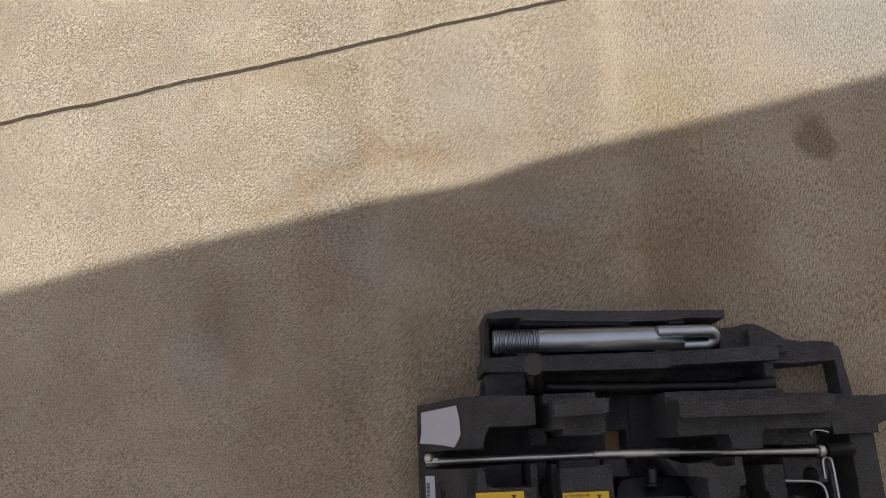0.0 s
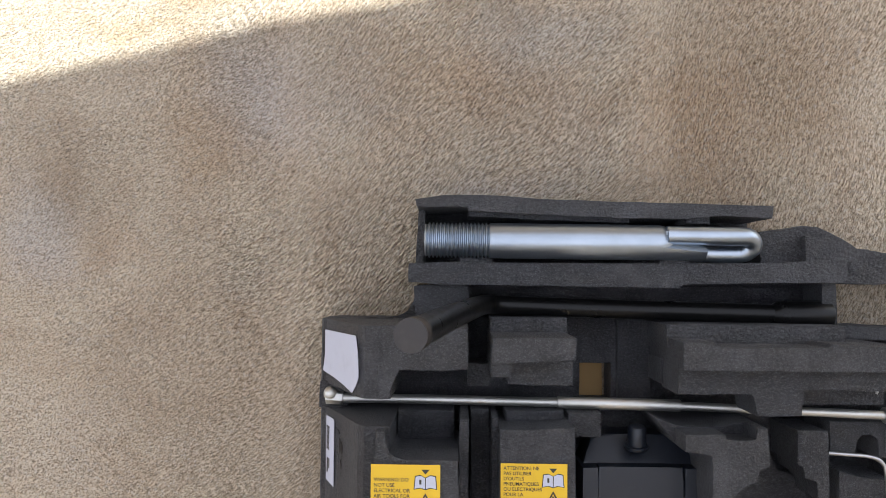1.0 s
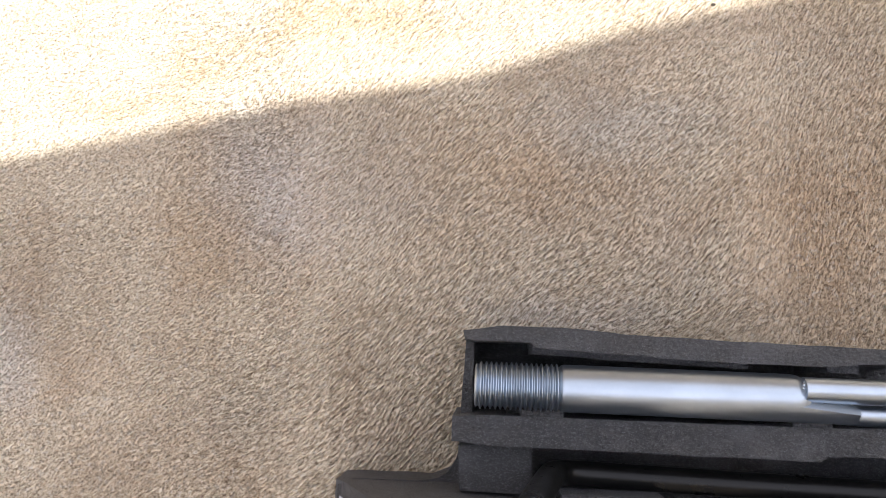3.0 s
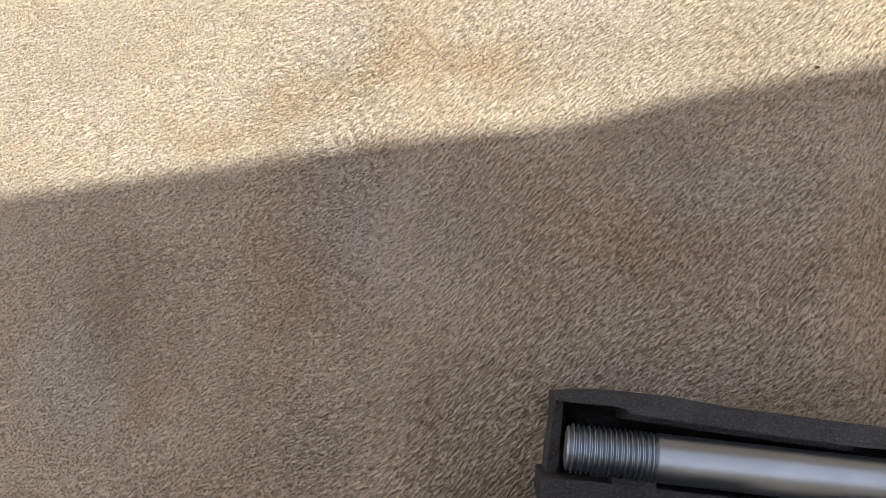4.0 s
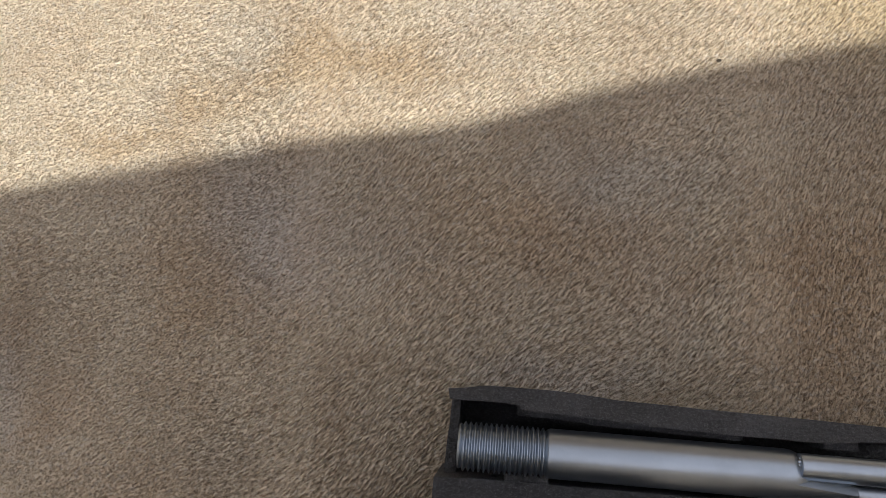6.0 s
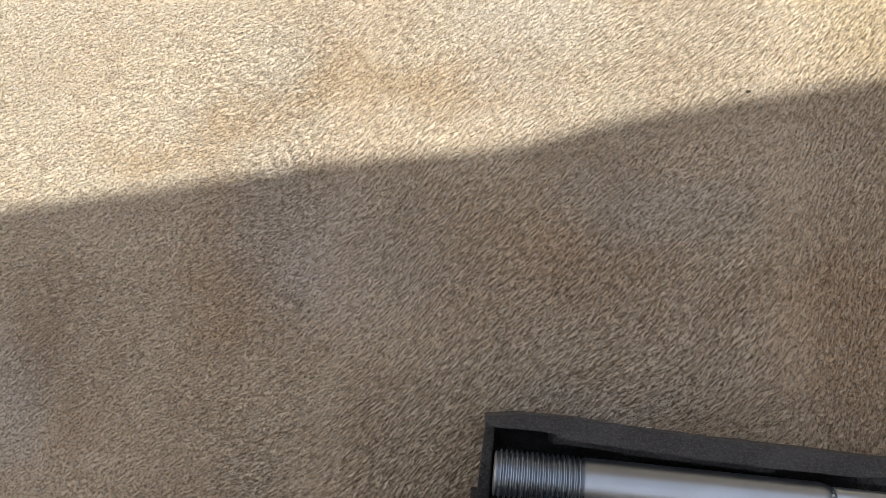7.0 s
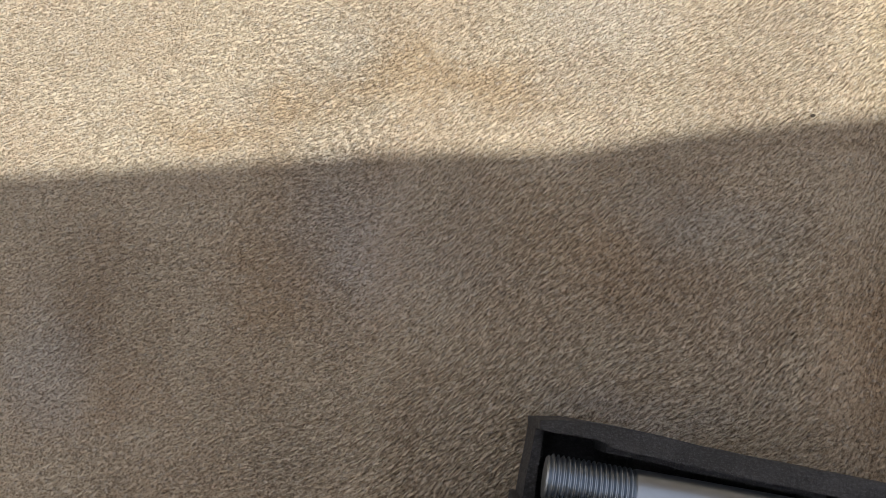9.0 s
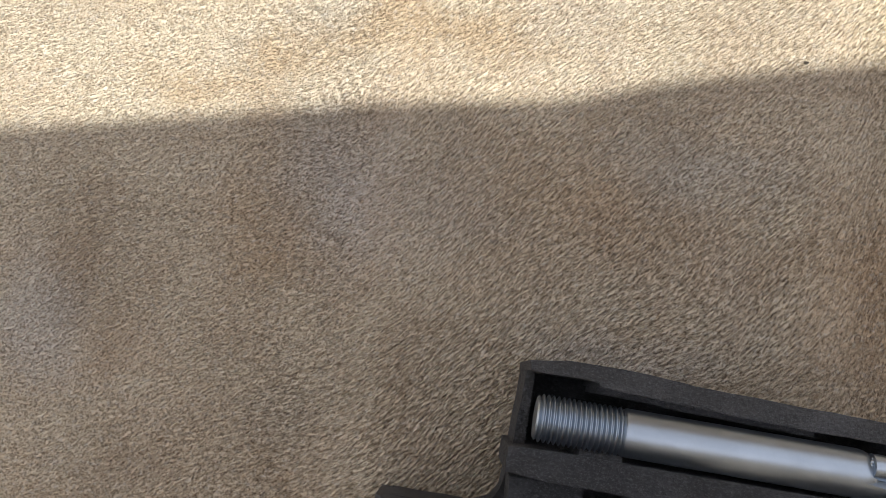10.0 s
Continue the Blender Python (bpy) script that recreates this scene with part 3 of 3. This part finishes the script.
# ---- towing eye ----
def towing_eye():
    ob = thing("towing_eye", "zinc-plated steel screw-in towing eye lying in its foam channel", "towing eye", (0, 0.1200, 0.0655))
    ob.rotation_euler = (0, 0, radians(-0.3))
    r, prof = 11.0, [(44.0, 7.5), (44.2, 9.3), (45.0, 10.2)]
    x, pitch = 46.0, 2.35
    while x < 83.5:
        prof += [(x, 9.5), (x + 0.85, 11.1), (x + 1.2, 11.1), (x + 2.0, 9.5)]
        x += pitch
    part("thread", lathe(prof + [(84.4, 10.6), (84.6, 8)], 40), ZINC, ob, "bright rolled screw thread", 30)
    part("shank", lathe([(84.2, 8), (84.5, 10.6), (85.4, 11), (189, 11), (191.5, 10.6), (195, 9.2), (197.5, 6.5), (198, 3)], 48), ZINC, ob, "", 35)
    # the shank runs on under the welded loop, cut away on top
    bm = moved(lathe([(187, 10.9), (216, 10.9), (217, 10.4)], 48), Matrix())
    for co, no in (((0.1915, 0.0045, 0.004), (0.10, 0.62, 0.78)), ((0.1915, 0.0045, 0.004), (0.25, 0.95, 0.1))):
        out = bmesh.ops.bisect_plane(bm, geom=bm.verts[:] + bm.edges[:] + bm.faces[:], plane_co=co, plane_no=no, clear_outer=True)
        bmesh.ops.holes_fill(bm, edges=[e for e in bm.edges if e.is_boundary])
    part("shank_tongue", bm, ZINC, ob, "", 35)
    turn = [(0.1925, 0.0042, 0.0066), (0.208, 0.0042, 0.0066), (0.225, 0.0042, 0.0066), (0.236, 0.0042, 0.0062)]
    for i in range(1, 14):
        a = math.pi / 2 - math.pi * i / 14
        turn.append((0.2395 + 0.0078 * math.cos(a), -0.0010 + 0.0052 * math.sin(a), 0.006 - 0.0115 * i / 14))
    turn += [(0.236, -0.0062, -0.0055), (0.225, -0.0062, -0.0058), (0.208, -0.0055, -0.0058)]
    part("loop", tube(turn, 0.0057, 22), ZINC, ob, "bent round-bar loop welded to the shank", 50)
    weld = bmesh.new()
    for i in range(7):
        bmesh.ops.create_icosphere(weld, subdivisions=2, radius=0.0012 + 0.0005 * noise.noise(Vector((i, 2, 0))),
                                   matrix=Matrix.Translation((0.1915 + 0.0012 * abs(i - 3) * 0.5, 0.0078 - 0.0015 * i, 0.0078 + 0.0005 * i - 0.0001 * i * i)))
    part("weld_bead", weld, ZINC, ob, "lumpy weld bead", 60)
    return ob


towing_eye()


# ---- wheel wrench: lies in its channel, the handle leaning up out of it ----
def wheel_wrench():
    ob = thing("wheel_wrench", "black enamelled L-shaped wheel wrench resting in the tray's channel", "wheel wrench")
    bar = [(0.272, 0.0745, 0.047), (0.18, 0.0765, 0.047), (0.104, 0.0785, 0.048), (0.090, 0.0792, 0.050), (0.0825, 0.0796, 0.058), (0.0788, 0.0796, 0.074), (0.065, 0.0778, 0.15), (0.0492, 0.0750, 0.244)]
    part("bar", tube(bar, 0.0062, 22, 3), BLACK, ob, "", 60)
    part("handle_end", moved(lathe([(0, 6.7), (7.6, 6.7), (8.4, 6.2)], 32), look((0.0475, 0.0747, 0.2525), (0.0492, 0.0750, 0.244)) @ pose(0, 0, 0, 0, 90, 0)), CUT, ob, "worn flat handle end", 40)
    part("socket", moved(lathe([(266, 6.2), (269, 8.4), (271, 9), (302, 9), (303, 8.4), (303, 6.8), (295, 6.6), (295, 1)], 32), Matrix.Translation((0, 0.0742, 0.047))), BLACK, ob, "", 40)
    return ob


wheel_wrench()


# ---- jack bar ----
def jack_bar():
    ob = thing("jack_bar", "long bare steel jack bar with a hexagon end, across the tray", "jack bar")
    part("bar", tube([(-0.010, 0.0183, 0.048), (0.04, 0.0186, 0.051), (0.148, 0.0184, 0.058)], 0.0030, 16), STEEL, ob, "", 60)
    part("bar_sleeve", tube([(0.128, 0.0185, 0.0578), (0.152, 0.0184, 0.0584), (0.198, 0.0178, 0.0592), (0.204, 0.0176, 0.0594)], 0.0038, 16), STEEL, ob, "", 60)
    part("bar_end", tube([(0.2, 0.0176, 0.0594), (0.326, 0.0142, 0.0655)], 0.0027, 14), STEEL, ob, "", 60)
    hexa = tube([(-0.0195, 0.0186, 0.0478), (-0.0188, 0.0186, 0.0478), (-0.0085, 0.0183, 0.0483)], 0.0043, 6)
    part("hexagon_end", hexa, STEEL, ob, "ground hexagon tip")
    ball = bmesh.new()
    bmesh.ops.create_icosphere(ball, subdivisions=3, radius=0.0047, matrix=Matrix.Translation((-0.0165, 0.0212, 0.0485)))
    part("tip_ball", ball, STEEL, ob, "", 60)
    part("grip", moved(lathe([(333, 2), (334, 5.5), (336, 6.2), (356, 6.2), (358, 5.2)], 24), Matrix.Translation((0, 0.0142, 0.0655))), BLACK, ob, "black sleeve on the bar's end", 40)
    part("collar", moved(lathe([(326, 3.2), (326.4, 4.9), (329.5, 5.2), (332, 4.2), (334, 2)], 24), Matrix.Translation((0, 0.0142, 0.0655))), STEEL, ob, "", 40)
    return ob


jack_bar()


# ---- wire hook ----
def wire_hook():
    ob = thing("wire_hook", "bright bent wire hub-cap hook clipped into the foam", "wire hook")
    z = 0.0625
    part("wire", tube([(0.2885, -0.0095, z - 0.001), (0.304, -0.0105, z), (0.318, -0.0112, z), (0.3255, -0.0135, z), (0.3295, -0.020, z), (0.3305, -0.06, z)], 0.0013, 10, 2), WIRE, ob, "", 70)
    part("loop", tube([(0.3302, -0.0095, z), (0.3302, 0.0045, z), (0.3315, 0.0080, z), (0.3348, 0.0092, z), (0.3380, 0.0075, z), (0.3392, 0.0030, z), (0.3395, -0.06, z)], 0.0013, 10, 2), WIRE, ob, "", 70)
    clip = thing("spring_clip", "small bright spring clip in the dark slot", "clip")
    part("clip_wire", tube([(0.3205, 0.0275, 0.068), (0.322, 0.031, 0.068), (0.327, 0.032, 0.068), (0.333, 0.031, 0.068), (0.337, 0.0295, 0.068)], 0.0008, 8, 2), WIRE, clip, "", 70)
    return ob


wire_hook()


# ---- jack ----
def jack():
    ob = thing("scissor_jack", "blue-black painted scissor jack folded in its pocket", "jack")
    part("body", prism([(152, -130), (152, -18.5), (203.5, -18.5), (203.5, -130)], 27, 68, 1.5, 0.1, 3.0), JACK, ob)
    part("side_plate", prism([(142, -130), (142, -19), (151.4, -18.5), (151.4, -130)], 27, 70, 1.0, 0.1, 4.0), JACK, ob)
    part("side_plate", prism([(204.1, -130), (204.1, -18.5), (213, -18.5), (213, -130)], 27, 70, 1.0, 0.1, 5.0), JACK, ob)
    part("head", prism([(144, -19), (150, -5), (161, -2.5), (196, -2.5), (207, -5), (214, -19)], 27, 54, 1.5, 0.1, 6.0, (0.0, -0.6)), JACK, ob)
    screw = lathe([(-6, 6.6), (-5, 7.2), (-3.5, 7.2), (-3, 5.6), (7, 5.6), (8.6, 4.6), (9.4, 2.0)], 28)
    part("screw_end", moved(screw, pose(0.1765, -0.003, 0.062, 0, 0, 90) @ pose(0, 0, 0, 0, -12, 0)), JACK, ob, "domed screw end", 35)
    return ob


jack()


# ---- labels, paper and tag stuck to the foam ----
def sheet(points, z, thick=0.25):
    """A thin cut sheet, outline in millimetres."""
    return prism(points, z, z + thick, 0.0, 0.02, 1.0)


def words(text, size, x, y, z, parent):
    cu = bpy.data.curves.new("words", "FONT")
    cu.body, cu.size, cu.space_line, cu.extrude, cu.offset = text, size, 1.0, 0.00004, size * 0.012
    tmp = bpy.data.objects.new("words", cu)
    scene.collection.objects.link(tmp)
    me = bpy.data.meshes.new_from_object(tmp.evaluated_get(bpy.context.evaluated_depsgraph_get()))
    bpy.data.objects.remove(tmp)
    me.materials.append(INK)
    ob = new("print", me)
    ob.location = (x, y, z)
    ob.parent = parent
    return ob


def warning_label(x0, x1, y1, z, lines, bars, first, label):
    ob = thing("warning_label", label, "label")
    w, h = x1 - x0, 0.031
    y0 = y1 - h
    mm = 1000
    part("backing", sheet([(x0 * mm, y0 * mm), (x1 * mm, y0 * mm), (x1 * mm, y1 * mm), (x0 * mm, y1 * mm)], z * mm), YELLOW, ob)
    zz = z + 0.00034
    size = 0.0028
    for i, line in enumerate(lines):
        words(line, size, x0 + 0.0016, y1 - first - i * 0.0030, zz, ob)
    for i, n in enumerate(bars):
        yy = (y1 - first - (len(lines) + i) * 0.0030) * mm
        part("print", sheet([(x0 * mm + 1.6, yy), (x0 * mm + 1.6 + n, yy), (x0 * mm + 1.6 + n, yy + 1.8), (x0 * mm + 1.6, yy + 1.8)], zz * mm, 0.05), INK, ob)
    cx, cy = (x1 - 0.0082) * mm, (y1 - 0.0095) * mm
    part("arrow", sheet([(cx - 2.3, cy + 6.9), (cx + 2.3, cy + 6.9), (cx, cy + 4.2)], zz * mm, 0.05), INK, ob)
    page = [(cx - 6, cy - 3.6), (cx - 2.6, cy - 3.0), (cx, cy - 3.8), (cx + 2.6, cy - 3.0), (cx + 6, cy - 3.6), (cx + 5.4, cy + 3.0), (cx + 2.6, cy + 3.5), (cx, cy + 2.2), (cx - 2.6, cy + 3.5), (cx - 5.4, cy + 3.0)]
    part("book_outline", sheet([((x - cx) * 1.09 + cx, (y - cy) * 1.14 + cy) for x, y in page], zz * mm, 0.05), INK, ob)
    part("book_page", sheet(page, zz * mm + 0.06, 0.05), PAPER, ob, "white open-book sign")
    part("book_spine", sheet([(cx - 0.25, cy - 3.6), (cx + 0.25, cy - 3.6), (cx + 0.25, cy + 2.2), (cx - 0.25, cy + 2.2)], zz * mm + 0.13, 0.05), INK, ob)
    part("book_mark", sheet([(cx - 3.4, cy - 1.2), (cx - 2.2, cy - 1.2), (cx - 2.2, cy + 1.4), (cx - 3.4, cy + 1.4)], zz * mm + 0.13, 0.05), INK, ob)
    ty = cy - 14.6
    for scale, zt, m in ((1.0, 0.0, INK), (0.68, 0.07, YELLOW)):
        c = ty + 3.0
        part("triangle", sheet([(cx - 5.0 * scale, c - 3.0 * scale), (cx + 5.0 * scale, c - 3.0 * scale), (cx, c + 5.6 * scale)], zz * mm + zt, 0.05), m, ob)
    part("exclamation_mark", sheet([(cx - 0.5, ty + 2.3), (cx + 0.5, ty + 2.3), (cx + 0.6, ty + 5.6), (cx - 0.6, ty + 5.6)], zz * mm + 0.14, 0.05), INK, ob)
    part("exclamation_dot", sheet([(cx - 0.5, ty + 0.9), (cx + 0.5, ty + 0.9), (cx + 0.5, ty + 1.8), (cx - 0.5, ty + 1.8)], zz * mm + 0.14, 0.05), INK, ob)
    return ob


warning_label(0.0175, 0.0560, -0.0073, 0.1147, ("WARNING: DO", "NOT USE", "ELECTRICAL OR", "AIR TOOLS FOR"), (17, 11), 0.0092, "yellow English warning label on black foam")
warning_label(0.0905, 0.1290, -0.0108, 0.0946, ("ATTENTION: NE", "PAS UTILISER", "D'OUTILS", "PNEUMATIQUES", "OU ELECTRIQUES", "POUR LA", "MANOEUVRE DU"), (), 0.0036, "yellow French warning label on black foam")


def on_slope(x, y, lift=0.0007):
    """A place on the tray's sloping side, x and y in millimetres."""
    z = 42.5 + (x + 19) * (57.5 / 27)
    n = Vector((-57.5, 0, 27)).normalized()
    return Vector((x / 1000, y / 1000, z / 1000)) + n * lift


def slope_sheet(points, lift, curl=0.0):
    bm = bmesh.new()
    a = [bm.verts.new(on_slope(x, y, lift + curl * (0.5 + noise.noise(Vector((x * 0.1, y * 0.1, 3)))))) for x, y in points]
    b = [bm.verts.new(v.co - Vector((-0.0003, 0, 0.0002))) for v in a]
    bm.faces.new(a)
    bm.faces.new(b[::-1])
    for i in range(len(a)):
        bm.faces.new((a[i], b[i], b[(i + 1) % len(a)], a[(i + 1) % len(a)]))
    return bm


note = thing("paper_note", "torn white paper note stuck to the tray's sloping side", "paper")
part("sheet", slope_sheet([(-21, 61.5), (-12, 61.8), (-3, 62), (7.4, 62.3), (9, 52), (9.6, 38.5), (7, 33), (4.5, 28.5), (-3, 31), (-12, 33), (-22.5, 34.5), (-21, 46)], 0.0012, 0.0006), PAPER, note)
tag = thing("barcode_tag", "narrow white barcode sticker on the tray's side", "sticker")
part("sheet", slope_sheet([(-19, 6.3), (-11.5, 6.5), (-11.3, -35.5), (-18.7, -34.5)], 0.0012), PAPER, tag)
for i in range(14):
    y = 0.5 - i * 1.1
    part("bar", slope_sheet([(-18, y), (-15.6, y - 0.4), (-15.6, y - 0.4 - 0.35 - 0.3 * (i % 3 == 0)), (-18, y - 0.35 - 0.3 * (i % 3 == 0))], 0.0016), INK, tag)
for i, n in enumerate((9, 6)):
    y = -20
    part("bar", slope_sheet([(-17.6 + i * 1.6, y), (-16.9 + i * 1.6, y), (-16.9 + i * 1.6, y - n), (-17.6 + i * 1.6, y - n)], 0.0016), INK, tag)


for x, y, w, h in ((-9.0, 1.5, 1.4, 2.2), (-7.6, -3.5, 0.9, 8.0), (-5.6, -5.0, 0.8, 6.0), (-6.4, -16.0, 0.8, 5.0)):
    part("slit", slope_sheet([(x, y), (x + w, y - 0.6), (x + w * 1.3, y - h), (x + w * 0.2, y - h + 0.5)], 0.0006), BLACK, tray, "dark cut in the foam")


# ---- grains of dirt lying on the screed ----
def dirt_grain(x, y, r):
    bm = bmesh.new()
    bmesh.ops.create_icosphere(bm, subdivisions=2, radius=r)
    for v in bm.verts:
        v.co *= 1 + 0.35 * noise.noise(v.co * 900 + Vector((x * 50, y * 50, 0)))
    ob = new("dirt_grain", mesh("dirt_grain", moved(bm, Matrix.Diagonal((1.3, 0.9, 0.7, 1))), JOINT, 60))
    ob.location = (x, y, r * 0.5)
    return tagged(ob, "small dark grain of dirt on the screed", "dirt grain", "scattered dirt grains")


for gx, gy, gr in ((0.177, 0.343, 0.0011), (-0.205, -0.035, 0.0011), (-0.19, 0.19, 0.0006), (0.35, 0.29, 0.0009), (-0.13, 0.36, 0.0006)):
    dirt_grain(gx, gy, gr)
